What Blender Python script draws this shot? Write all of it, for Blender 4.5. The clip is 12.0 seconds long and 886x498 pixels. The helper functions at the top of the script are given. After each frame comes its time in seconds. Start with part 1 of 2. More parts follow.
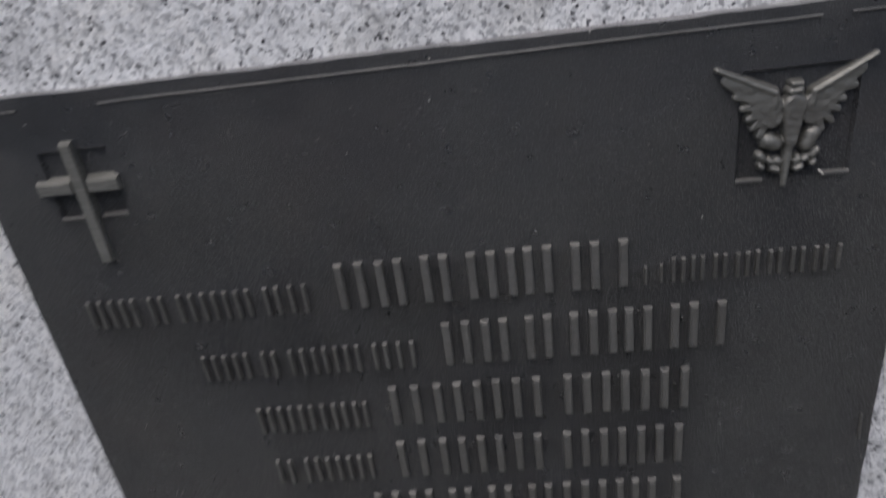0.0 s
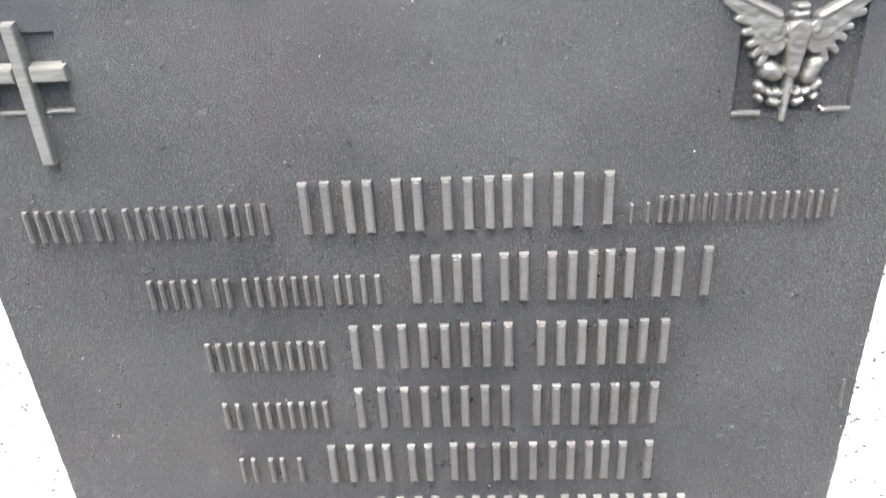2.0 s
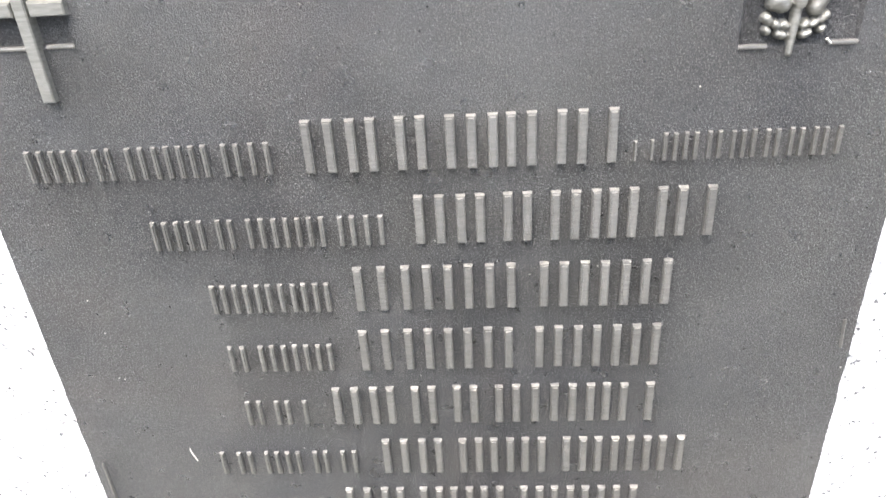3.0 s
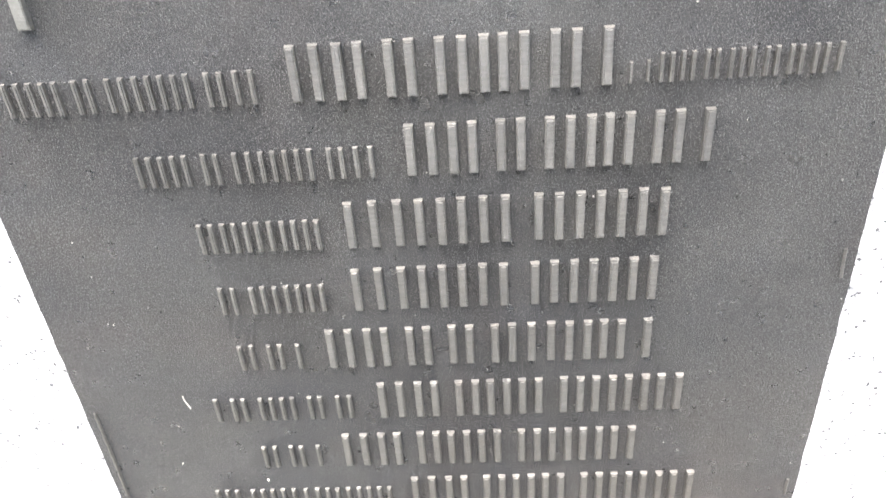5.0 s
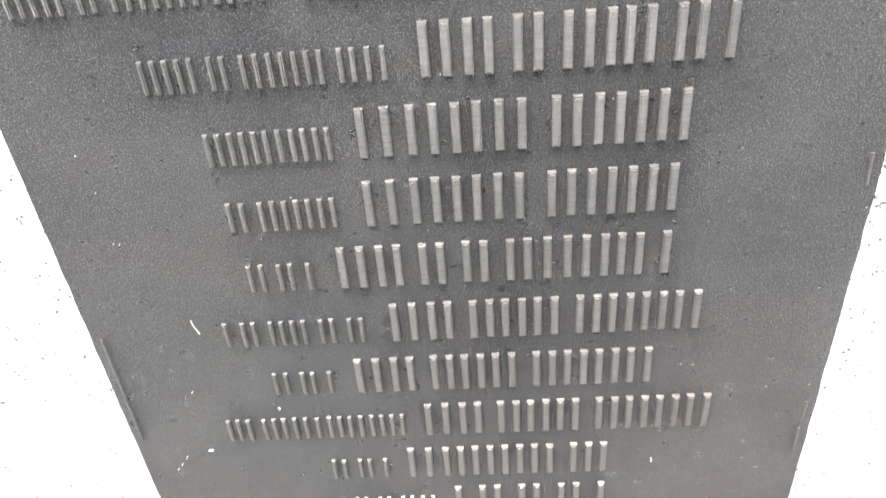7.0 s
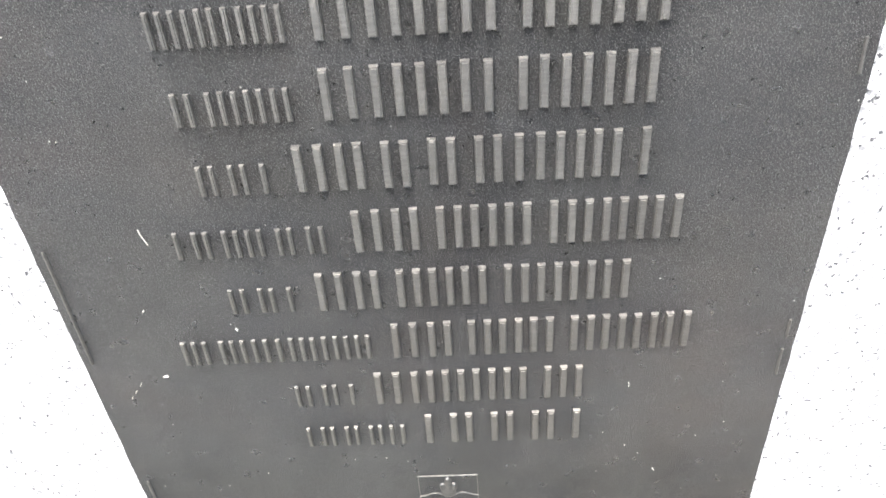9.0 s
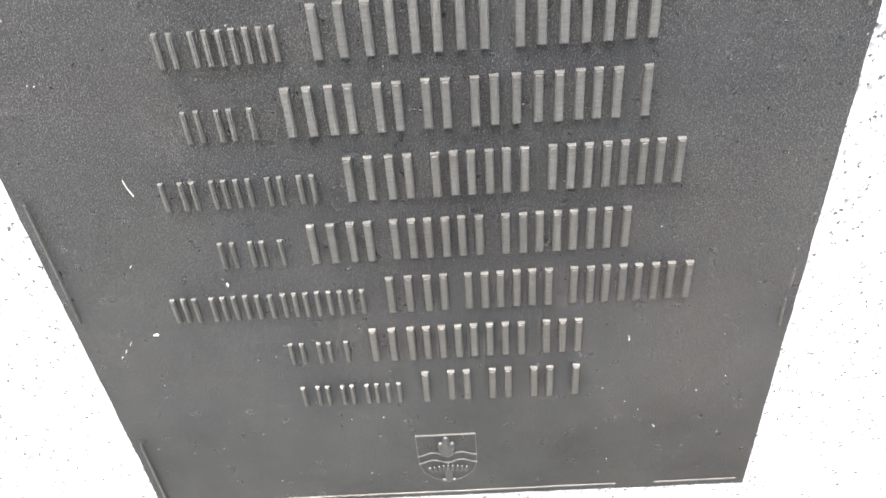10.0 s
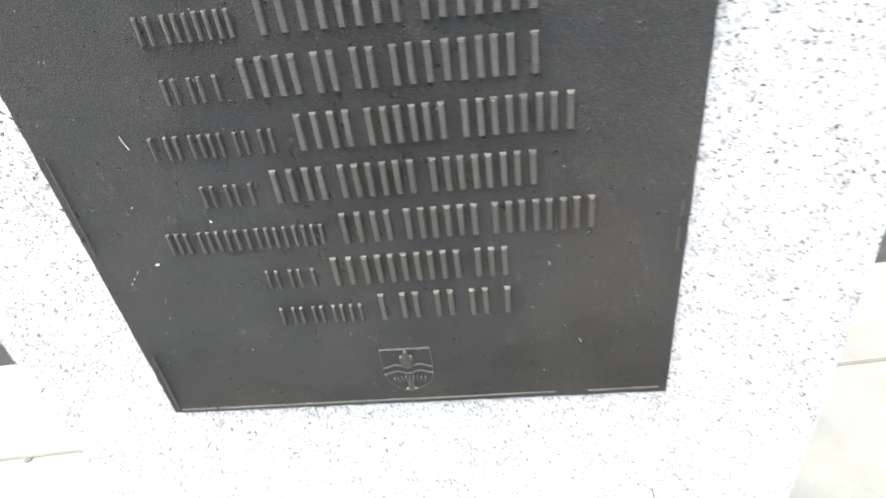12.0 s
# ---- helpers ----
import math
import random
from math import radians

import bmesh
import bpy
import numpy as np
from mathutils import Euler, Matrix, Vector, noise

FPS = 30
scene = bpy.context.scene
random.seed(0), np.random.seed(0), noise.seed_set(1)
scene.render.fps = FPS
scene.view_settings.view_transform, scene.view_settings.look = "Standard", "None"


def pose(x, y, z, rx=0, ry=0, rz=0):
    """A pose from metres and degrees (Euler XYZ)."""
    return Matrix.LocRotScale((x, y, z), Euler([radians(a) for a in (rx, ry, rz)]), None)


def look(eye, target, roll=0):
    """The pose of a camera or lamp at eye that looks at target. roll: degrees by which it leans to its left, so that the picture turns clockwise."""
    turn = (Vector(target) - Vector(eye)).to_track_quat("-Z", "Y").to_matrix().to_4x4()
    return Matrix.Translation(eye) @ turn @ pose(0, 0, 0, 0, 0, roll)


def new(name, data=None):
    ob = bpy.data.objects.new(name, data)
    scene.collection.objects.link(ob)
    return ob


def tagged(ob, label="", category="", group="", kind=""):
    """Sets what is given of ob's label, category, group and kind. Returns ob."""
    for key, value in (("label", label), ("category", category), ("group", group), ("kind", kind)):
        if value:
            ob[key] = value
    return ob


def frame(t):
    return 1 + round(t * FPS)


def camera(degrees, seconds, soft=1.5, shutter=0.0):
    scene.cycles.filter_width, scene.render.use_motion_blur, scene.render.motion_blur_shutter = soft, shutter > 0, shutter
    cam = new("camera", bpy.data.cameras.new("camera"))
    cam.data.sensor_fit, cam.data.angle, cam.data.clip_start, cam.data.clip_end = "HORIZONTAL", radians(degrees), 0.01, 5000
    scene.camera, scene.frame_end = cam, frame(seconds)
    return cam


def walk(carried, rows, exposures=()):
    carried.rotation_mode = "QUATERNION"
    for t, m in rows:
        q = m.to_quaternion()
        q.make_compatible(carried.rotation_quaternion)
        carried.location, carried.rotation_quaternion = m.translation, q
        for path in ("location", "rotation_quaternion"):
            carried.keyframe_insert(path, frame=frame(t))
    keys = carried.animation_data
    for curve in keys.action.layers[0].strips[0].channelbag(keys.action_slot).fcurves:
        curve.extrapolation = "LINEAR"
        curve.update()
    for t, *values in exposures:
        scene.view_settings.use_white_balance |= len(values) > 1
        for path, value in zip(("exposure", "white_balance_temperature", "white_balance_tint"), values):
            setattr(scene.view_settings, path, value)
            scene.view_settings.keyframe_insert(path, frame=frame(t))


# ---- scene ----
cam = camera(65.3, 12.0, shutter=0.6)
PATH = [
    (0, (0.047, -0.415, 1.475), (-0.153, 1.365, 0.585), -8.0),
    (0.5, (0.054, -0.376, 1.473), (-0.093, 1.452, 0.676), -8.1),
    (1, (0.047, -0.382, 1.44), (-0.003, 1.442, 0.62), -6.5),
    (1.5, (0.04, -0.393, 1.436), (-0.063, 1.424, 0.606), -4.7),
    (2, (0.04, -0.41, 1.411), (-0.076, 1.388, 0.544), -3.4),
    (2.5, (0.036, -0.417, 1.404), (-0.088, 1.36, 0.495), -3.3),
    (3, (0.038, -0.419, 1.393), (-0.084, 1.34, 0.449), -3.6),
    (4.8, (0.039, -0.422, 1.368), (-0.065, 1.312, 0.377), -4.3),
    (5, (0.039, -0.425, 1.359), (-0.076, 1.307, 0.366), -4.4),
    (5.5, (0.036, -0.432, 1.352), (-0.076, 1.297, 0.352), -4.3),
    (6, (0.029, -0.439, 1.342), (-0.084, 1.283, 0.331), -4.5),
    (6.5, (0.035, -0.438, 1.328), (-0.074, 1.274, 0.3), -4.6),
    (7, (0.026, -0.438, 1.312), (-0.092, 1.263, 0.266), -5.0),
    (7.2, (0.029, -0.434, 1.309), (-0.086, 1.25, 0.238), -5.0),
    (9, (0.037, -0.438, 1.246), (-0.046, 1.23, 0.146), -4.3),
    (9.5, (0.039, -0.435, 1.229), (-0.036, 1.224, 0.115), -4.5),
    (10, (0.035, -0.439, 1.218), (-0.038, 1.198, 0.072), -4.7),
    (10.5, (0.034, -0.44, 1.207), (-0.042, 1.178, 0.034), -4.8),
    (11, (0.038, -0.443, 1.197), (-0.044, 1.157, 0.0), -5.2),
    (11.5, (0.051, -0.469, 1.228), (-0.036, 1.116, 0.011), -5.4),
    (12, (0.128, -0.536, 1.261), (-0.061, 1.022, 0.021), -8.1),
]
EXPOSURES = [
    (0.0, -0.29, 6250, 13), (0.5, 0.61, 6250, 12), (1.0, 1.34, 6300, 12), (1.5, 1.91, 6350, 12), (2.0, 2.28, 6400, 11),
    (2.5, 2.41, 6500, 10), (3.0, 2.41, 6550, 10), (5.0, 2.43, 6600, 10), (7.0, 2.38, 6600, 10), (9.0, 2.10, 6550, 9),
    (10.5, 2.00, 6550, 9), (11.0, 1.78, 6500, 9), (11.5, 1.61, 6500, 8), (12.0, 1.46, 6450, 7),
]
walk(cam, [(t, look(eye, target, roll)) for t, eye, target, roll in PATH], EXPOSURES)

# ---- sky and sun: bright, thinly overcast day, light from the upper left in front of the stone ----
world = bpy.data.worlds.new("sky")
scene.world = world
world.use_nodes = True
wn = world.node_tree
sky = wn.nodes.new("ShaderNodeTexSky")
sky.sky_type, sky.sun_disc = "NISHITA", False
sky.sun_elevation, sky.sun_rotation = radians(69), radians(208)
sky.air_density, sky.dust_density, sky.ozone_density = 1.0, 4.0, 1.0
wn.links.new(sky.outputs[0], wn.nodes["Background"].inputs[0])
wn.nodes["Background"].inputs[1].default_value = 0.11

sun = new("sun", bpy.data.lights.new("sun", "SUN"))
sun.data.energy, sun.data.angle, sun.data.color = 2.6, radians(75), (1.0, 0.97, 0.93)
sun.matrix_world = look((-0.16, -0.40, 1.25), (0, 0, 0))


# ---- materials ----
class Nodes:
    """Short ways to write a material's nodes."""

    def __init__(self, name):
        self.mat = bpy.data.materials.new(name)
        self.mat.use_nodes = True
        self.tree = self.mat.node_tree
        self.bsdf = self.tree.nodes["Principled BSDF"]
        self.place = self.add("ShaderNodeNewGeometry").outputs["Position"]

    def add(self, kind, **sets):
        n = self.tree.nodes.new(kind)
        for k, v in sets.items():
            setattr(n, k, v)
        return n

    def link(self, a, b):
        self.tree.links.new(a, b)

    def put(self, socket, v):
        if isinstance(v, bpy.types.NodeSocket):
            self.link(v, socket)
        else:
            socket.default_value = v

    def noise(self, scale, detail=3.0, rough=0.55, at=None, distort=0.0):
        n = self.add("ShaderNodeTexNoise")
        self.link(at or self.place, n.inputs["Vector"])
        n.inputs["Scale"].default_value = scale
        n.inputs["Detail"].default_value = detail
        n.inputs["Roughness"].default_value = rough
        n.inputs["Distortion"].default_value = distort
        return n.outputs["Fac"]

    def voronoi(self, scale, at=None, feature="F1", out="Distance"):
        n = self.add("ShaderNodeTexVoronoi", feature=feature)
        self.link(at or self.place, n.inputs["Vector"])
        n.inputs["Scale"].default_value = scale
        return n.outputs[out]

    def ramp(self, fac, *stops, smooth=True):
        n = self.add("ShaderNodeValToRGB")
        n.color_ramp.interpolation = "LINEAR" if smooth else "CONSTANT"
        e = n.color_ramp.elements
        while len(e) < len(stops):
            e.new(0.5)
        for el, (p, c) in zip(e, stops):
            el.position = p
            el.color = (c, c, c, 1) if isinstance(c, (int, float)) else (*c, 1)
        self.link(fac, n.inputs[0])
        return n.outputs[0]

    def mix(self, fac, a, b, blend="MIX"):
        n = self.add("ShaderNodeMix", data_type="RGBA", blend_type=blend)
        self.put(n.inputs[0], fac)
        for s, v in ((n.inputs[6], a), (n.inputs[7], b)):
            self.put(s, (*v, 1) if isinstance(v, tuple) else v)
        return n.outputs[2]

    def sum(self, op, a, b):
        n = self.add("ShaderNodeMath", operation=op)
        self.put(n.inputs[0], a)
        self.put(n.inputs[1], b)
        return n.outputs[0]

    def bump(self, height, distance, strength=1.0, normal=None):
        n = self.add("ShaderNodeBump")
        self.link(height, n.inputs["Height"])
        n.inputs["Distance"].default_value = distance
        n.inputs["Strength"].default_value = strength
        if normal:
            self.link(normal, n.inputs["Normal"])
        return n.outputs["Normal"]

    def done(self, color, rough, metal=0.0, normal=None, spec=None):
        self.put(self.bsdf.inputs["Base Color"], (*color, 1) if isinstance(color, tuple) else color)
        self.put(self.bsdf.inputs["Roughness"], rough)
        self.put(self.bsdf.inputs["Metallic"], metal)
        if normal:
            self.link(normal, self.bsdf.inputs["Normal"])
        if spec is not None:
            self.bsdf.inputs["Specular IOR Level"].default_value = spec
        return self.mat


def granite():
    """Pale grey flamed granite: grains of white feldspar, grey quartz and black mica, with darker drifts."""
    n = Nodes("granite")
    warp = n.add("ShaderNodeVectorMath", operation="MULTIPLY_ADD")
    wob = n.add("ShaderNodeTexNoise")
    n.link(n.place, wob.inputs["Vector"])
    wob.inputs["Scale"].default_value = 420
    n.link(wob.outputs["Color"], warp.inputs[0])
    warp.inputs[1].default_value = (0.0028, 0.0028, 0.0028)
    n.link(n.place, warp.inputs[2])
    at = warp.outputs[0]

    def lot(scale):
        """A number drawn anew for each grain."""
        split = n.add("ShaderNodeSeparateColor")
        n.link(n.voronoi(scale, at, out="Color"), split.inputs[0])
        return split.outputs[0]

    drift = n.noise(34, 4, 0.65)
    lean = n.ramp(drift, (0.34, 0.06), (0.5, 0.005), (0.66, -0.14))
    grains = n.sum("ADD", lot(450), lean)
    base = n.ramp(grains, (0.0, (0.10, 0.10, 0.105)), (0.045, (0.14, 0.14, 0.145)), (0.06, (0.41, 0.412, 0.418)), (0.16, (0.53, 0.532, 0.535)),
                  (0.34, (0.80, 0.80, 0.795)), (0.50, (0.94, 0.935, 0.925)), (0.9, (0.97, 0.965, 0.955)))
    fine = n.ramp(lot(950), (0.0, 0.72), (0.10, 0.90), (0.4, 1.0))
    base = n.mix(1.0, base, fine, "MULTIPLY")
    cloud = n.ramp(n.noise(85, 5, 0.7), (0.36, 0.74), (0.50, 1.0))
    base = n.mix(1.0, base, cloud, "MULTIPLY")
    stain = n.ramp(n.noise(26, 3, 0.6), (0.50, 1.0), (0.68, 0.78))
    base = n.mix(1.0, base, stain, "MULTIPLY")
    rust = n.ramp(n.noise(16, 4, 0.65), (0.50, 0.0), (0.70, 1.0))
    base = n.mix(n.sum("MULTIPLY", rust, 0.22), base, n.mix(1.0, base, (1.0, 0.93, 0.78), "MULTIPLY"))
    relief = n.bump(n.noise(90, 6, 0.65), 0.004, 0.7)
    relief = n.bump(n.noise(700, 3, 0.7), 0.0008, 0.6, relief)
    return n.done(base, 0.78, 0.0, relief)


def bronze(name, dark, light, grit, rough, metal):
    """Patinated cast bronze. grit: how strong the sandy cast grain stands out."""
    n = Nodes(name)
    cloud = n.ramp(n.noise(7, 5, 0.6), (0.3, 0.0), (0.72, 1.0))
    color = n.mix(cloud, dark, light)
    brown = n.ramp(n.noise(4.2, 4, 0.6, distort=0.6), (0.52, 0.0), (0.72, 1.0))
    spot = n.add("ShaderNodeVectorMath", operation="DISTANCE")
    n.link(n.place, spot.inputs[0])
    spot.inputs[1].default_value = (0.24, 0.0, 0.80)
    rusty = n.ramp(spot.outputs["Value"], (0.02, 1.0), (0.24, 0.0))
    brown = n.sum("MAXIMUM", brown, n.sum("MULTIPLY", rusty, n.ramp(n.noise(12, 5, 0.65), (0.35, 0.2), (0.6, 1.3))))
    color = n.mix(n.sum("MULTIPLY", brown, 0.22), color, (0.1, 0.068, 0.055))
    # the sandy grain is coarse in the middle of the casting, and smoother along its top and low down
    high = n.add("ShaderNodeSeparateXYZ")
    n.link(n.place, high.inputs[0])
    level = n.add("ShaderNodeMapRange")
    n.link(high.outputs["Z"], level.inputs[0])
    level.inputs[1].default_value, level.inputs[2].default_value = 0.5, 1.4
    coarse = n.ramp(level.outputs[0], (0.15, 0.22), (0.50, 1.0), (0.80, 1.0), (0.97, 0.25))
    coarse = n.sum("MULTIPLY", coarse, n.ramp(n.noise(9, 4, 0.6), (0.35, 0.65), (0.6, 1.0)))
    # the grain's shade and glints painted into the colour: dark pits, light specks
    pits = n.ramp(n.noise(800, 2, 0.65), (0.36, 1.0), (0.48, 0.0))
    color = n.mix(n.sum("MULTIPLY", n.sum("MULTIPLY", pits, coarse), 0.6 * grit), color, tuple(v * 0.42 for v in dark))
    sparkle = n.ramp(n.noise(900, 2, 0.7), (0.54, 0.0), (0.66, 1.0))
    color = n.mix(n.sum("MULTIPLY", n.sum("MULTIPLY", sparkle, coarse), 0.85 * grit), color, (0.29, 0.29, 0.296))
    glint = n.ramp(n.voronoi(980), (0.16, 1.0), (0.36, 0.0))
    glint = n.sum("MULTIPLY", glint, n.ramp(n.voronoi(980, out="Color"), (0.47, 0.0), (0.56, 1.0)))
    color = n.mix(n.sum("MULTIPLY", n.sum("MULTIPLY", glint, coarse), 0.38 * grit), color, (0.52, 0.52, 0.53))
    if grit == 1:
        dust = n.sum("MULTIPLY", n.ramp(n.voronoi(48), (0.026, 1.0), (0.042, 0.0)), n.ramp(n.voronoi(48, out="Color"), (0.3, 0.0), (0.35, 1.0)))
        color = n.mix(n.sum("MULTIPLY", dust, 0.8), color, (0.6, 0.59, 0.57))
        # sky light on the top edge put into the colour: upward faces paler
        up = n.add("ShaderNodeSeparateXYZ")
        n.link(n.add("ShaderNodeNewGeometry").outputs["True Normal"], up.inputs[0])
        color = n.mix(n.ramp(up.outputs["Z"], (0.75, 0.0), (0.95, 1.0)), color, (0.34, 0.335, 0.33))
    comb = n.add("ShaderNodeMapping")
    n.link(n.place, comb.inputs["Vector"])
    comb.inputs["Scale"].default_value = (0.25, 1.0, 2.2)
    brush = n.ramp(n.noise(260, 4, 0.65, comb.outputs[0]), (0.36, 0.72), (0.64, 1.25))
    color = n.mix(0.75 - 0.6 * grit, color, brush, "MULTIPLY") if grit < 1 else color
    rub = n.ramp(n.noise(60, 4, 0.6), (0.35, -0.06), (0.7, 0.12))
    gloss = n.sum("ADD", rub, rough)
    patch = n.ramp(n.noise(11, 3, 0.6), (0.34, 0.5), (0.64, 1.0))
    sand = n.sum("MULTIPLY", n.noise(780, 3, 0.7), patch)
    relief = n.bump(n.sum("MULTIPLY", sand, coarse), 0.0068 * grit, 1.0)
    relief = n.bump(n.noise(22, 3, 0.5), 0.002, 0.25, relief)
    return n.done(color, gloss, metal, relief)


def paving():
    n = Nodes("pale_gravelly_concrete")
    c = n.ramp(n.noise(6, 5, 0.65), (0.3, (0.31, 0.305, 0.27)), (0.7, (0.385, 0.38, 0.325)))
    spot = n.ramp(n.voronoi(140, out="Color"), (0.8, 0.0), (0.9, 0.5))
    c = n.mix(spot, c, (0.34, 0.33, 0.3))
    return n.done(c, 0.9, 0.0, n.bump(n.noise(180, 5, 0.65), 0.004, 0.7))


def soil():
    n = Nodes("dark_stony_soil")
    c = n.ramp(n.noise(9, 6, 0.7), (0.3, (0.055, 0.053, 0.054)), (0.5, (0.075, 0.073, 0.072)), (0.75, (0.12, 0.115, 0.112)))
    return n.done(c, 0.95, 0.0, n.bump(n.noise(40, 6, 0.7), 0.03, 0.8))


def plain(name, c, rough):
    n = Nodes(name)
    var = n.mix(n.ramp(n.noise(300, 3), (0.3, 0.0), (0.7, 1.0)), tuple(v * 0.8 for v in c), c)
    return n.done(var, rough)


GRANITE = granite()
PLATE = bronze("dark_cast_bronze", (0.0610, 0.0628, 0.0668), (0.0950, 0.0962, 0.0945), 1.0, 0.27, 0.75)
RAISED = bronze("rubbed_bronze", (0.1610, 0.1563, 0.1443), (0.2294, 0.2229, 0.2063), 0.22, 0.28, 0.62)
POLISHED = bronze("polished_bronze", (0.2128, 0.2091, 0.1887), (0.2868, 0.2821, 0.2544), 0.16, 0.40, 0.6)
WORN = bronze("worn_bronze", (0.0925, 0.0916, 0.0888), (0.1388, 0.1369, 0.1295), 0.3, 0.3, 0.6)
PAVING, SOIL = paving(), soil()
MORTAR = plain("grey_mortar", (0.26, 0.257, 0.24), 0.9)
STRAW = plain("bleached_straw", (0.75, 0.73, 0.66), 0.8)
PEBBLE = plain("grey_pebble", (0.2, 0.195, 0.185), 0.85)


# ---- builders ----
def mesh_of(name, bm, material, smooth=False):
    bmesh.ops.recalc_face_normals(bm, faces=bm.faces)
    me = bpy.data.meshes.new(name)
    bm.to_mesh(me)
    bm.free()
    me.materials.append(material)
    if smooth:
        for p in me.polygons:
            p.use_smooth = True
    return me


def part(name, bm, material, parent, label="", smooth=False):
    ob = new(name, mesh_of(name, bm, material, smooth))
    ob.parent = parent
    return tagged(ob, label)


def block(bm, x0, x1, y0, y1, z0, z1, draft=0.0, bevel=0.0, slope=0.0):
    """A block whose front (low y) face is drawn in by draft on all sides, with bevelled front edges and a sloping top."""
    back = [bm.verts.new(p) for p in ((x0, y1, z0), (x1, y1, z0), (x1, y1, z1), (x0, y1, z1))]
    d = draft
    front = [bm.verts.new(p) for p in ((x0 + d, y0, z0 + d), (x1 - d, y0, z0 + d), (x1 - d, y0, z1 - d - slope), (x0 + d, y0, z1 - d - slope))]
    faces = [bm.faces.new(back[::-1]), bm.faces.new(front)]
    for i in range(4):
        j = (i + 1) % 4
        faces.append(bm.faces.new((back[i], back[j], front[j], front[i])))
    if bevel:
        edges = [e for e in bm.edges if all(v in front for v in e.verts)]
        bmesh.ops.bevel(bm, geom=edges, offset=bevel, segments=2, affect="EDGES")
    return bm


def ridge(bm, line, width, height, y=0.0):
    """A low rounded rib along a line of (x, z) on the plate's front."""
    rings = []
    for i, (x, z) in enumerate(line):
        a, b = line[max(i - 1, 0)], line[min(i + 1, len(line) - 1)]
        t = Vector((b[0] - a[0], b[1] - a[1])).normalized()
        side = Vector((-t.y, t.x)) * width / 2
        ring = []
        for s, h in ((-1, 0), (-0.55, 0.8), (0, 1), (0.55, 0.8), (1, 0)):
            ring.append(bm.verts.new((x + side.x * s, y - height * h + (0.0008 if h == 0 else 0), z + side.y * s)))
        rings.append(ring)
    for p, q in zip(rings, rings[1:]):
        for k in range(4):
            bm.faces.new((p[k], p[k + 1], q[k + 1], q[k]))
    bm.faces.new(rings[0])
    bm.faces.new(rings[-1][::-1])
    return bm


def relief(x0, x1, z0, z1, steps, height_at, floor_y):
    """A cast relief: a net over a rectangle, raised towards the viewer where height_at is above nought."""
    bm = bmesh.new()
    nx, nz = steps
    hs, vs = {}, {}
    for i in range(nx + 1):
        for j in range(nz + 1):
            x, z = x0 + (x1 - x0) * i / nx, z0 + (z1 - z0) * j / nz
            hs[i, j] = height_at(x, z)
    for i in range(nx):
        for j in range(nz):
            cs = ((i, j), (i + 1, j), (i + 1, j + 1), (i, j + 1))
            if max(hs[c] for c in cs) <= 0:
                continue
            quad = []
            for c in cs:
                if c not in vs:
                    x, z = x0 + (x1 - x0) * c[0] / nx, z0 + (z1 - z0) * c[1] / nz
                    vs[c] = bm.verts.new((x, floor_y - max(hs[c], -0.0005), z))
                quad.append(vs[c])
            bm.faces.new(quad)
    return bm


# ---- the ground ----
bm = bmesh.new()
bmesh.ops.create_grid(bm, x_segments=2, y_segments=2, size=600)
ground = tagged(new("ground", mesh_of("ground", bm, SOIL)), "bare dark grey stony soil round the paving", "ground", kind="structure")
ground.location.z = -0.03

# paving: long pale slabs in rows that run a few degrees askew of the stone, on a mortar bed
ASKEW = Matrix.Translation((0, 0.785, 0)) @ Matrix.Rotation(radians(4.9), 4, "Z")


def rounded_box(x0, x1, y0, y1, z0, z1, bevel):
    bm = bmesh.new()
    bmesh.ops.create_cube(bm, size=1.0)
    for v in bm.verts:
        v.co = ((x0 + x1) / 2 + v.co.x * (x1 - x0), (y0 + y1) / 2 + v.co.y * (y1 - y0), (z0 + z1) / 2 + v.co.z * (z1 - z0))
    bmesh.ops.bevel(bm, geom=bm.edges[:], offset=bevel, segments=2, affect="EDGES")
    return bm


pavement = tagged(new("pavement", mesh_of("pavement", rounded_box(-2.02, 2.02, -1.27, 0.012, -0.1, -0.012, 0.01), MORTAR)),
                  "pale weathered concrete paving slabs at the foot of the stone", "pavement", kind="structure")
pavement.matrix_world = ASKEW
for far, near in ((-0.003, -0.3165), (-0.3195, -1.262)):
    slab = mesh_of("paving_slab", rounded_box(0.002, 1.998, near, far, -0.06, 0.0, 0.003), PAVING)
    for x in (-2.0, 0.0):
        ob = new("paving_slab", slab)
        ob.parent = pavement
        ob.matrix_basis = Matrix.Translation((x, 0, 0))

# ---- the stone ----
FACE = 0.012


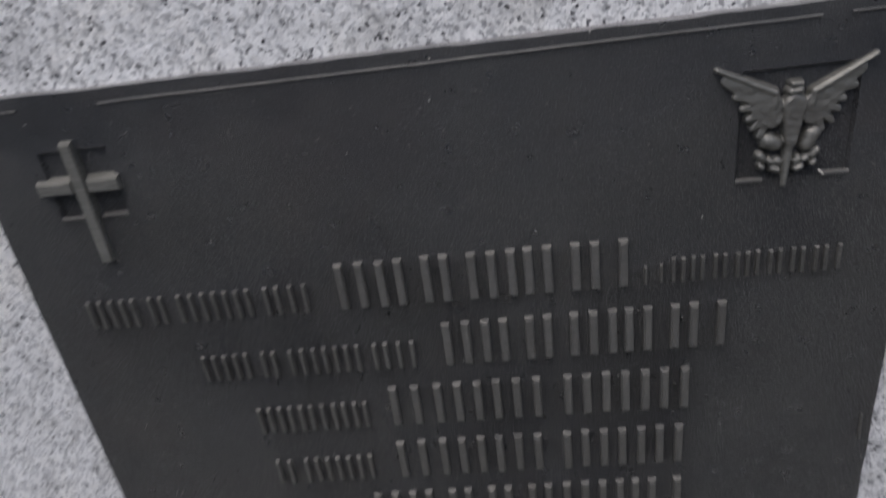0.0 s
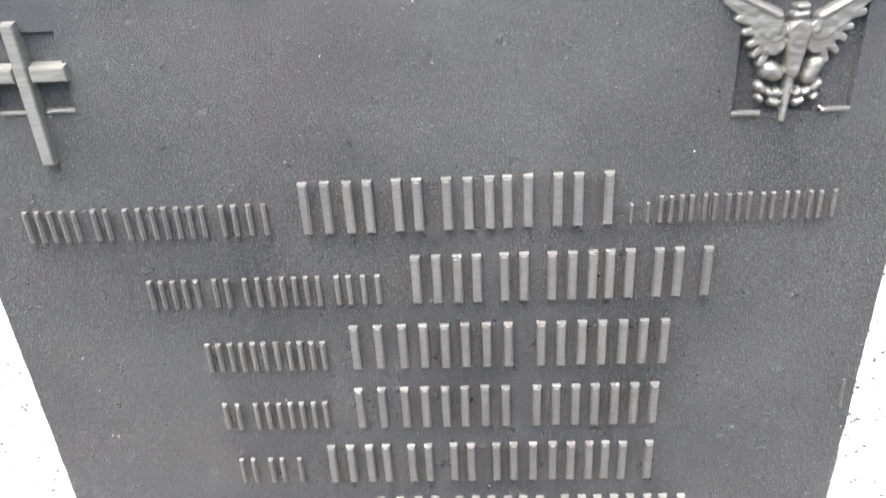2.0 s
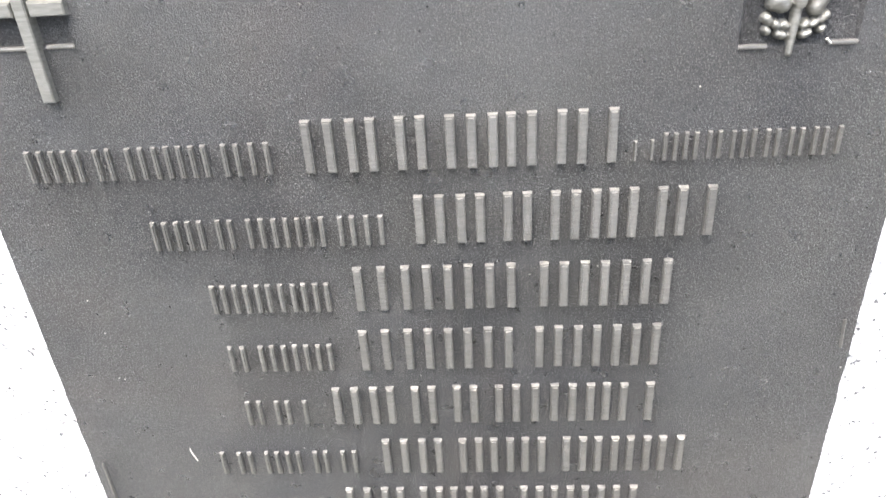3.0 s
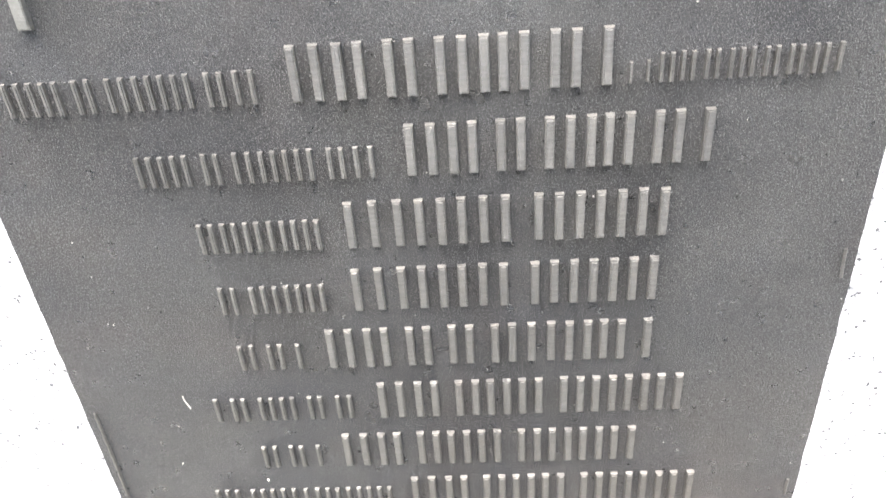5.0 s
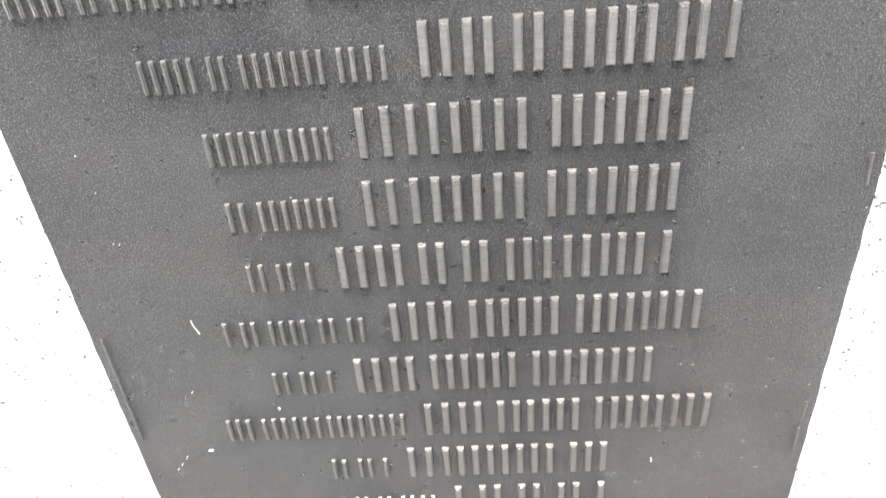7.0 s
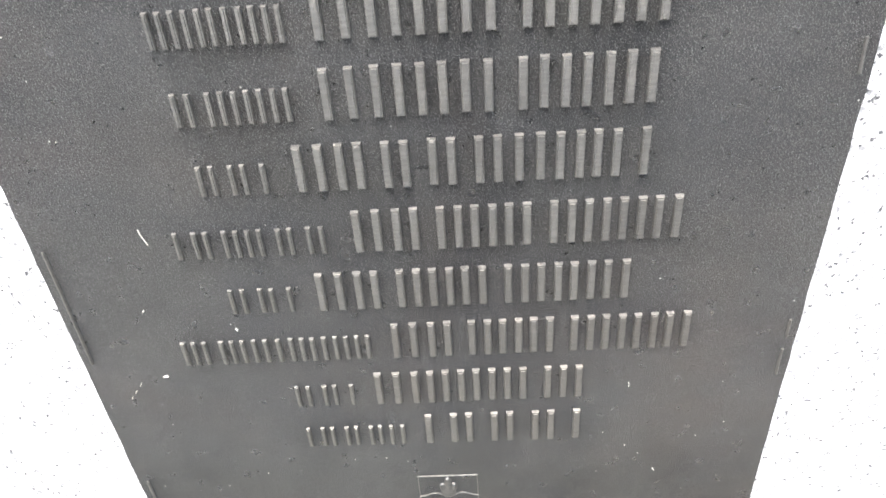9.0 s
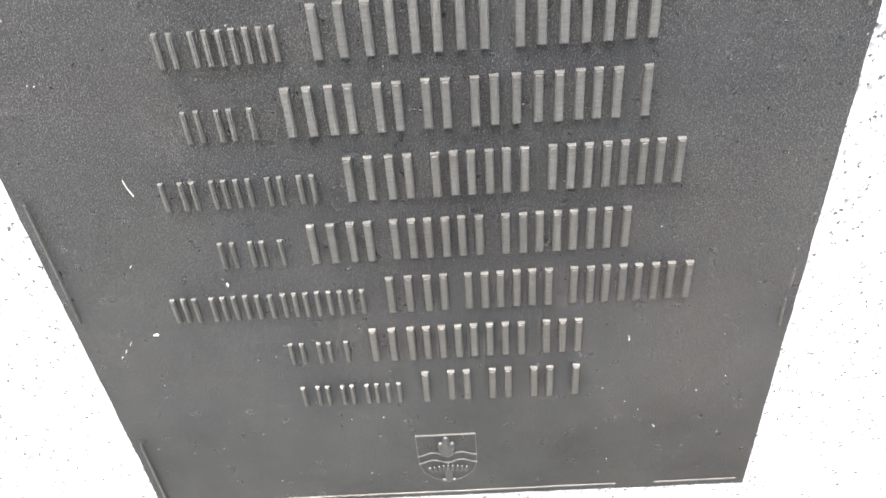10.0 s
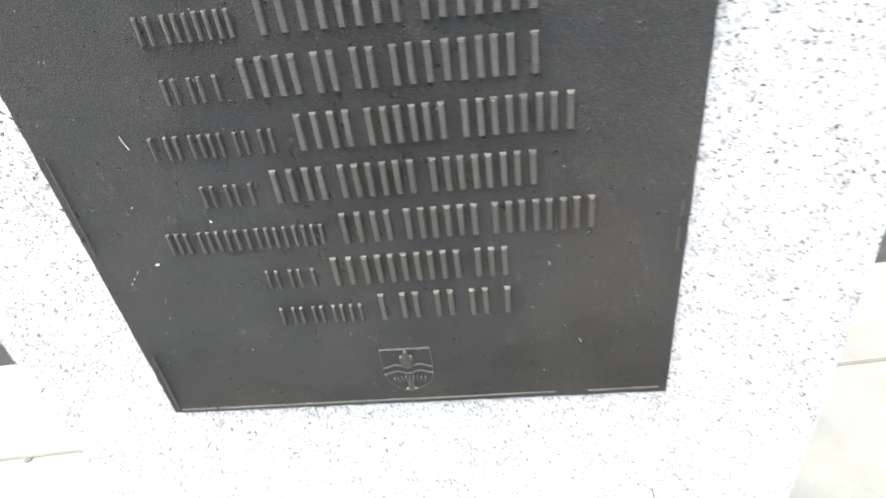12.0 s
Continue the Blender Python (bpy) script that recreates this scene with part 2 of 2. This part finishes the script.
def stone_block():
    """An upright slab with a sawn, flamed face and slightly broken arrises."""
    bm = bmesh.new()
    x0, x1, y0, y1, z0, z1 = -0.480, 0.497, FACE, 0.264, -0.05, 1.72
    bmesh.ops.create_cube(bm, size=1.0)
    for v in bm.verts:
        v.co = ((x0 + x1) / 2 + v.co.x * (x1 - x0), (y0 + y1) / 2 + v.co.y * (y1 - y0), (z0 + z1) / 2 + v.co.z * (z1 - z0))
    bmesh.ops.bevel(bm, geom=bm.edges[:], offset=0.006, segments=2, affect="EDGES")
    for k in range(60):
        z = z0 + (z1 - z0) * (k + 0.5) / 60
        bmesh.ops.bisect_plane(bm, geom=bm.verts[:] + bm.edges[:] + bm.faces[:], plane_co=(0, 0, z), plane_no=(0, 0, 1))
    for v in bm.verts:
        if abs(v.co.x) > 0.468:
            w = noise.noise(v.co * 26) * 0.0035 + noise.noise(v.co * 90) * 0.0012
            v.co.x -= math.copysign(abs(w), v.co.x)
    return mesh_of("memorial_stone", bm, GRANITE)


tagged(new("memorial_stone", stone_block()), "upright pale grey speckled granite slab with a rough face", "memorial stone")

# ---- the bronze plaque ----
X0, X1, Z0, Z1 = -0.30, 0.30, 0.60, 1.3995
plaque = tagged(new("memorial_plaque"), "dark cast bronze plaque with raised lines, fixed to pale granite", "plaque")
plaque.location = (0, FACE, Z0)
CROSS_PIT = (-0.2545, -0.2070, 1.315, 1.3625)
WING_PIT = (0.1890, 0.2570, 1.296, 1.3650)
PIT = 0.0028


def cuts(a, b, fixed, step):
    stops = sorted({a, b, *fixed})
    out = []
    for p, q in zip(stops, stops[1:]):
        k = max(1, round((q - p) / step))
        out += [p + (q - p) * i / k for i in range(k)]
    return out + [b]


def plate():
    """The plate: a flat casting with two square pits in it and slightly uneven edges."""
    bm = bmesh.new()
    xs = cuts(X0, X1, (CROSS_PIT[0], CROSS_PIT[1], WING_PIT[0], WING_PIT[1]), 0.009)
    zs = cuts(Z0, Z1, (*CROSS_PIT[2:], *WING_PIT[2:]), 0.009)
    made = {}

    def vert(x, y, z):
        key = round(x, 5), round(y, 5), round(z, 5)
        if key not in made:
            p = Vector((x, y, z))
            if y == PIT:
                for a, b, c, d in (CROSS_PIT, WING_PIT):
                    if a <= x <= b and c <= z <= d:
                        p.x = min(max(x, a + 0.0016), b - 0.0016)
                        p.z = min(max(z, c + 0.0026), d - 0.0016)
            if x in (X0, X1):
                p.x += 0.0008 * noise.noise(Vector((x * 9, y * 40, z * 55)))
            if z in (Z0, Z1):
                p.z += 0.0008 * noise.noise(Vector((x * 55, y * 40, z * 9)))
            made[key] = bm.verts.new(p)
        return made[key]

    def in_pit(x, z):
        return any(a < x < b and c < z < d for a, b, c, d in (CROSS_PIT, WING_PIT))

    lip = 0.0012
    for i, (xa, xb) in enumerate(zip(xs, xs[1:])):
        for j, (za, zb) in enumerate(zip(zs, zs[1:])):
            y = PIT if in_pit((xa + xb) / 2, (za + zb) / 2) else 0.0
            bm.faces.new([vert(x, y, z) for x, z in ((xa, za), (xb, za), (xb, zb), (xa, zb))])
            for x, dx in ((xa, -1e-4), (xb, 1e-4)):
                if y and not in_pit(x + dx, (za + zb) / 2):
                    bm.faces.new((vert(x, 0, za), vert(x, 0, zb), vert(x, PIT, zb), vert(x, PIT, za)))
            for z, dz in ((za, -1e-4), (zb, 1e-4)):
                if y and not in_pit((xa + xb) / 2, z + dz):
                    bm.faces.new((vert(xa, 0, z), vert(xb, 0, z), vert(xb, PIT, z), vert(xa, PIT, z)))
    for x in (X0, X1):
        for za, zb in zip(zs, zs[1:]):
            bm.faces.new((vert(x, 0, za), vert(x, 0, zb), vert(x, FACE + 0.002, zb), vert(x, FACE + 0.002, za)))
    for z in (Z0, Z1):
        for xa, xb in zip(xs, xs[1:]):
            bm.faces.new((vert(xa, 0, z), vert(xb, 0, z), vert(xb, FACE + 0.002, z), vert(xa, FACE + 0.002, z)))
    rim = [e for e in bm.edges if all(abs(v.co.y) < 1e-6 for v in e.verts) and abs(e.calc_face_angle(0)) > 0.5]
    bmesh.ops.bevel(bm, geom=rim, offset=lip, segments=2, affect="EDGES")
    return bm


def on_plaque(name, bm, material, label="", smooth=False):
    ob = part(name, bm, material, plaque, label, smooth)
    ob.matrix_parent_inverse = Matrix.Translation((0, -FACE, -Z0))
    return ob


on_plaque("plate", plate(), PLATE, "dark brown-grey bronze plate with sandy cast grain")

# thin border ribs, worn away in places
for a, b in (
    ((-0.291, 1.3905), (-0.257, 1.391)), ((-0.202, 1.3905), (0.231, 1.3925)), ((0.247, 1.3925), (0.290, 1.393)),
    ((-0.289, 0.606), (-0.246, 0.6062)), ((-0.241, 0.6062), (0.171, 0.608)), ((0.2095, 0.608), (0.291, 0.6085)),
    ((-0.291, 0.972), (-0.292, 0.8565)), ((-0.291, 0.7015), (-0.292, 0.609)),
    ((0.292, 0.873), (0.292, 0.8555)), ((0.2915, 0.842), (0.292, 0.813)), ((0.291, 1.102), (0.2925, 1.078)),
):
    steps = max(2, int((Vector(a) - Vector(b)).length / 0.02))
    line = []
    for k in range(steps + 1):
        p = Vector(a).lerp(Vector(b), k / steps)
        line.append((p.x + 0.0003 * noise.noise(Vector((p.x * 40, p.y * 40, 1))), p.y + 0.0004 * noise.noise(Vector((p.x * 40, p.y * 40, 5)))))
    side = abs(a[0] - b[0]) < 0.01
    on_plaque("border_rib", ridge(bmesh.new(), line, 0.0026 if side else 0.0020, 0.0020 if side else 0.0011), RAISED)


# small blisters in the casting, in loose clusters along the top
def blisters():
    bm = bmesh.new()
    draw = random.Random(5)
    for x, z in ((-0.19, 1.375), (-0.17, 1.352), (-0.145, 1.34), (-0.125, 1.362), (-0.118, 1.331), (-0.10, 1.376), (-0.092, 1.342), (-0.07, 1.352), (-0.062, 1.332), (-0.045, 1.371),
                 (-0.03, 1.353), (-0.012, 1.338), (0.0, 1.366), (0.012, 1.346), (0.028, 1.328), (0.035, 1.372), (0.052, 1.351), (0.075, 1.362), (0.09, 1.335), (0.12, 1.348), (0.14, 1.322),
                 (-0.16, 1.302), (-0.06, 1.304), (0.015, 1.297), (0.055, 1.285), (0.105, 1.279), (0.16, 1.352), (0.205, 1.276), (0.235, 1.262), (0.268, 1.30), (0.13, 1.226), (-0.22, 1.245)):
        for _ in range(draw.choice((1, 2, 3, 4))):
            cx, cz, r = draw.gauss(x, 0.0035), draw.gauss(z, 0.003), draw.uniform(0.0006, 0.0011)
            tip = bm.verts.new((cx, -r * 0.9, cz))
            rings = [[bm.verts.new((cx + r * w * math.cos(k * math.pi / 3), y * r, cz + r * w * math.sin(k * math.pi / 3))) for k in range(6)] for w, y in ((0.6, -0.7), (1.0, 0.3))]
            for k in range(6):
                m = (k + 1) % 6
                bm.faces.new((tip, rings[0][m], rings[0][k]))
                bm.faces.new((rings[0][k], rings[0][m], rings[1][m], rings[1][k]))
    return bm


tagged(on_plaque("casting_blisters", blisters(), WORN, "", True), kind="stuff")

# rubbed lower edges of the two pits: added ribs of lighter bronze as highlights
for a, b, z in ((-0.2545, -0.2365, 1.3152), (-0.2245, -0.2070, 1.3154), (0.1893, 0.2055, 1.2958), (0.2400, 0.2570, 1.2962)):
    on_plaque("pit_ledge_highlight", ridge(bmesh.new(), [(a, z), ((a + b) / 2, z + 0.0002), (b, z)], 0.0034, 0.0011), RAISED)


# ---- raised writing, shown as plain bars ----
# each row: foot height, then words: start, end, height, and one digit per group of bars for its width
WIDE = {"1": 0.26, "2": 0.60, "3": 0.84, "4": 1.16}
STEMS = {"1": 1, "2": 2, "3": 2, "4": 3}
BIG, SMALL = 0.0355, 0.0220
LINES = (
    (1.2275, ((-0.263, -0.099, SMALL, "223312234"), (-0.077, 0.123, BIG, "4331233"), (0.133, 0.146, 0.0137, "2"), (0.151, 0.260, 0.0180, "43313333"))),
    (1.1735, ((-0.192, -0.030, SMALL, "223312234"), (-0.009, 0.189, BIG, "4331233"))),
    (1.1200, ((-0.162, -0.074, 0.0234, "222122"), (-0.056, 0.166, BIG, "41213222"))),
    (1.0665, ((-0.160, -0.079, 0.0234, "13222"), (-0.058, 0.163, BIG, "41213222"))),
    (1.0130, ((-0.157, -0.106, 0.0234, "133"), (-0.085, 0.163, BIG, "43334123"))),
    (0.9590, ((-0.188, -0.072, 0.0234, "332331"), (-0.051, 0.192, BIG, "432232221"))),
    (0.9045, ((-0.159, -0.107, 0.0234, "133"), (-0.087, 0.159, BIG, "432232221"))),
    (0.8510, ((-0.211, -0.051, 0.0243, "232142122"), (-0.033, 0.212, BIG, "432232221"))),
    (0.7970, ((-0.125, -0.072, 0.0234, "133"), (-0.053, 0.127, BIG, "422232"))),
    (0.7440, ((-0.123, -0.032, 0.0234, "3334"), (-0.013, 0.127, BIG, "3333"))),
)
bar_meshes = {}


def raised_bar(x, z, wide, tall, deep):
    key = (round(wide, 4), round(tall, 4))
    if key not in bar_meshes:
        bm = block(bmesh.new(), -wide / 2, wide / 2, -deep, 0.001, 0, tall + 0.0008, 0.0007, 0.0009, 0.0010 if tall > 0.03 else 0.0006)
        bar_meshes[key] = mesh_of("lettering_bar", bm, RAISED)
    ob = new("lettering_bar", bar_meshes[key])
    ob.parent = plaque
    ob.matrix_parent_inverse = Matrix.Translation((0, -FACE, -Z0))
    ob.matrix_basis = Matrix.Translation((x, 0, z))


for foot, words in LINES:
    for start, end, tall, code in words:
        deep = 0.0038 if tall > 0.03 else 0.0031
        stroke = 0.0068 if tall > 0.03 else 0.0044 * tall / 0.0235
        gap = 0.2
        whole = sum(WIDE[c] for c in code) + gap * (len(code) - 1)
        unit = (end - start) / whole
        x = start
        for c in code:
            wide = WIDE[c] * unit
            k = STEMS[c] if wide > 2.3 * stroke else 1
            for i in range(k):
                px = x + wide / 2 if k == 1 else x + stroke / 2 + (wide - stroke) * i / (k - 1)
                raised_bar(px, foot + random.uniform(-0.0003, 0.0003), stroke, tall, deep)
            x += wide + gap * unit

# ---- cross ----
bm = block(bmesh.new(), -0.2362, -0.2272, -0.0048, PIT + 0.001, 1.2820, 1.3705, 0.0007, 0.0006, 0.0024)
cross = on_plaque("cross", bm, POLISHED, "raised cross standing over a square pit")
for a, b in ((-0.2620, -0.2364), (-0.2270, -0.2040)):
    bm = block(bmesh.new(), a, b, -0.0044, PIT + 0.001, 1.3335, 1.3455, 0.0007, 0.0006, 0.0026)
    part("cross_arm", bm, POLISHED, cross)


# ---- winged emblem: one plain relief ----
def rod(x, z, a, b, ra, rb, h, flat=0.0):
    """Height of a rounded, tapering rod from a to b; with flat, a plateau with rounded sides."""
    dx, dz = b[0] - a[0], b[1] - a[1]
    t = max(0.0, min(1.0, ((x - a[0]) * dx + (z - a[1]) * dz) / (dx * dx + dz * dz)))
    d = math.hypot(x - a[0] - dx * t, z - a[1] - dz * t) / (ra + (rb - ra) * t)
    if d >= 1:
        return -1.0
    return h * math.sqrt(min(1.0, (1 - d * d) / (1 - flat)))


MID = 0.2195
RODS = []
WINGS = (
    (-1, (0.2085, 1.3510), (0.1740, 1.3680), ((0.1800, 1.3605), (0.1860, 1.3505), (0.1905, 1.3430), (0.1945, 1.3360), (0.1975, 1.3300), (0.2015, 1.3250))),
    (1, (0.2310, 1.3495), (0.2630, 1.3680), ((0.2560, 1.3610), (0.2535, 1.3510), (0.2480, 1.3435), (0.2455, 1.3375), (0.2425, 1.3305), (0.2375, 1.3260))),
)
for s, shoulder, tip, feathers in WINGS:
    RODS += [(shoulder, tip, 0.0032, 0.0021, 0.0080), (shoulder, (shoulder[0] - s * 0.0005, 1.3420), 0.0032, 0.0030, 0.0074)]
    mid = (shoulder[0] + s * 0.014, 1.3530)
    RODS += [((shoulder[0] + s * 0.001, 1.3430), mid, 0.0066, 0.0066, 0.0064, 0.8), (mid, feathers[0], 0.0066, 0.0034, 0.0062, 0.7),
             ((shoulder[0] + s * 0.0005, 1.3355), (shoulder[0] + s * 0.0075, 1.3410), 0.0064, 0.0062, 0.0060, 0.8)]
    for k, end in enumerate(feathers):
        near = (end[0] + (shoulder[0] - end[0]) * 0.55, end[1] + (1.3470 - 0.0012 * k - end[1]) * 0.55)
        RODS.append((near, end, 0.0036, 0.0026, 0.0066 - 0.0002 * k, 0.3))
    for u, z, v, w, r in ((0.0165, 1.3120, 0.0145, 1.3100, 0.0032), (0.0150, 1.3045, 0.0160, 1.3055, 0.0026), (0.0110, 1.3085, 0.0095, 1.3075, 0.0028),
                          (0.0062, 1.3080, 0.0050, 1.3070, 0.0029), (0.0060, 1.3020, 0.0085, 1.3030, 0.0030)):
        RODS.append(((MID + s * u, z), (MID + s * v, w), r, r * 0.85, 0.0068))
RODS += [((MID - 0.0125, 1.3210), (MID - 0.0080, 1.3190), 0.0056, 0.0050, 0.0080), ((MID + 0.0135, 1.3230), (MID + 0.0105, 1.3165), 0.0056, 0.0048, 0.0080)]
RODS += [((MID + 0.001, 1.3420), (MID + 0.0005, 1.3200), 0.0082, 0.0040, 0.0078, 0.5), ((MID - 0.0020, 1.3510), (MID + 0.0030, 1.3515), 0.0032, 0.0032, 0.0088),
         ((MID - 0.0020, 1.3555), (MID + 0.0035, 1.3555), 0.0019, 0.0019, 0.0084), ((MID + 0.0005, 1.3210), (MID - 0.001, 1.2915), 0.0034, 0.0024, 0.0068)]


def winged(x, z):
    h = max(rod(x, z, *r) for r in RODS)
    return 0.8 * h + 0.0004 * noise.noise(Vector((x * 260, z * 260, 0))) if h > 0 else h


on_plaque("winged_emblem", relief(0.168, 0.268, 1.285, 1.374, (180, 160), winged, PIT), POLISHED, "worn cast emblem with two spread wing shapes", True)

# ---- small shield ----
SX, SW, ST = 0.003, 0.0288, 0.6945
outline = [(SX - SW, ST), (SX - SW, 0.665), (SX - SW * 0.98, 0.651), (SX - SW * 0.86, 0.639), (SX - SW * 0.55, 0.630), (SX, 0.622),
           (SX + SW * 0.55, 0.630), (SX + SW * 0.86, 0.639), (SX + SW * 0.98, 0.651), (SX + SW, 0.665), (SX + SW, ST)]
bm = ridge(bmesh.new(), outline, 0.0011, 0.0004)
shield = on_plaque("shield", bm, RAISED, "small raised shield with a tower over waves")
part("shield_top", ridge(bmesh.new(), [(SX - SW, ST), (SX, ST), (SX + SW, ST)], 0.0017, 0.0014), RAISED, shield)
for z0 in (0.6665, 0.6555):
    wave = [(SX - SW + 2 * SW * k / 24, z0 + 0.0022 * math.sin(k / 24 * 4.2 * math.pi - 1.9)) for k in range(25)]
    part("wave_line", ridge(bmesh.new(), wave, 0.0016, 0.0013), RAISED, shield)
TOWER = [((SX, 0.669), (SX, 0.678), 0.0075, 0.0068, 0.0024), ((SX - 0.006, 0.676), (SX - 0.006, 0.681), 0.0024, 0.0024, 0.0028),
         ((SX + 0.006, 0.676), (SX + 0.006, 0.681), 0.0024, 0.0024, 0.0028), ((SX, 0.681), (SX, 0.689), 0.0036, 0.003, 0.0028)]
part("tower", relief(SX - 0.012, SX + 0.012, 0.659, 0.695, (48, 60), lambda x, z: max(rod(x, z, *r) for r in TOWER), 0.0), WORN, shield, smooth=True)
LEAVES = [((SX + 0.0042 * k, 0.6425 - 0.0006 * abs(k)), (SX + 0.0046 * k, 0.648 - 0.0007 * abs(k)), 0.0019, 0.0015, 0.0016) for k in range(-4, 5)]
LEAVES += [((SX - 0.006, 0.6255), (SX + 0.006, 0.6255), 0.0019, 0.0019, 0.0017), ((SX, 0.6255), (SX, 0.642), 0.0034, 0.0034, 0.0012)]
part("foliage_base", relief(SX - 0.022, SX + 0.022, 0.620, 0.652, (80, 44), lambda x, z: max(rod(x, z, *r) for r in LEAVES), 0.0), WORN, shield, smooth=True)


# ---- bits stuck to the plaque, litter on the ground ----
def straw(line, thick, y=-0.0006):
    bm = bmesh.new()
    ridge(bm, line, thick, thick, y)
    return tagged(new("straw_bit", mesh_of("straw_bit", bm, STRAW)), "tiny bleached bit of straw stuck to the bronze", "debris", "straw bits on the plaque")


straw([(-0.2120, 0.9875), (-0.2115, 0.9830), (-0.2098, 0.9780), (-0.2082, 0.9735)], 0.0006)
straw([(-0.2350, 0.8385), (-0.2332, 0.8393), (-0.2310, 0.8385)], 0.0011)
straw([(0.1670, 0.8100), (0.1678, 0.8075), (0.1675, 0.8050)], 0.0008)
straw([(-0.2320, 0.9100), (-0.2305, 0.9115)], 0.0008)
straw([(-0.1600, 0.8890), (-0.1590, 0.8868)], 0.0013)
straw([(-0.2570, 0.8320), (-0.2590, 0.8285)], 0.0006)
straw([(-0.2640, 0.8230), (-0.2655, 0.8205)], 0.0008)
straw([(-0.2695, 0.8160), (-0.2710, 0.8140)], 0.0008)
straw([(0.1990, 0.6955), (0.2008, 0.6925)], 0.0006)
straw([(0.2390, 1.2990), (0.2415, 1.2965)], 0.0015)


# pale crumbs stuck to the plate
def crumb(x, z, size):
    bm = bmesh.new()
    bmesh.ops.create_icosphere(bm, subdivisions=1, radius=size)
    for v in bm.verts:
        v.co *= 1 + 0.5 * noise.noise(v.co * 900 + Vector((x * 50, 0, z * 50)))
        v.co.y *= 0.6
    ob = new("pale_crumb", mesh_of("pale_crumb", bm, STRAW))
    ob.location = (x, -size * 0.4, z)
    return tagged(ob, "tiny pale crumb of dirt stuck to the bronze", "debris", "pale crumbs on the plaque")


crumb_sizes = random.Random(3)
for x, z in ((-0.198, 0.726), (0.17, 0.729), (0.146, 0.694), (0.257, 0.756), (0.234, 0.739), (0.23, 0.664), (0.225, 0.646), (0.159, 0.648), (0.261, 0.682),
             (0.152, 0.628), (-0.17, 0.707), (-0.083, 0.722), (-0.053, 0.723), (-0.212, 0.69), (-0.276, 0.693), (-0.145, 0.647), (-0.074, 0.642), (-0.166, 0.636),
             (0.149, 0.748), (0.008, 1.394), (0.17, 1.274), (-0.052, 1.341), (-0.255, 1.134), (-0.247, 1.061)):
    crumb(x, z, crumb_sizes.uniform(0.0004, 0.0008))

# a dark stem leaning on the stone, and litter on the paving
bm = ridge(bmesh.new(), [(0.3035, 0.377), (0.3055, 0.366), (0.3080, 0.355)], 0.0016, 0.0016, FACE - 0.0006)
tagged(new("grass_stem", mesh_of("grass_stem", bm, PEBBLE)), "short dark dry stem stuck to the granite", "debris")


def pebble(x, y, size, turn):
    bm = bmesh.new()
    bmesh.ops.create_icosphere(bm, subdivisions=2, radius=0.5)
    for v in bm.verts:
        v.co *= 1 + 0.35 * noise.noise(v.co * 2.3 + Vector((x * 9, y * 9, 0)))
        v.co.z *= 0.55
    ob = new("pebble", mesh_of("pebble", bm, PEBBLE, True))
    ob.matrix_basis = Matrix.LocRotScale((x, y, size * 0.2), Euler((0, 0, turn)), (size * 1.6, size, size))
    return tagged(ob, "small grey pebble lying on the pale paving", "pebble", "pebbles by the stone")


for x, y, size, turn in ((-1.003, 0.369, 0.013, 0.5),):
    pebble(x, y, size, turn)
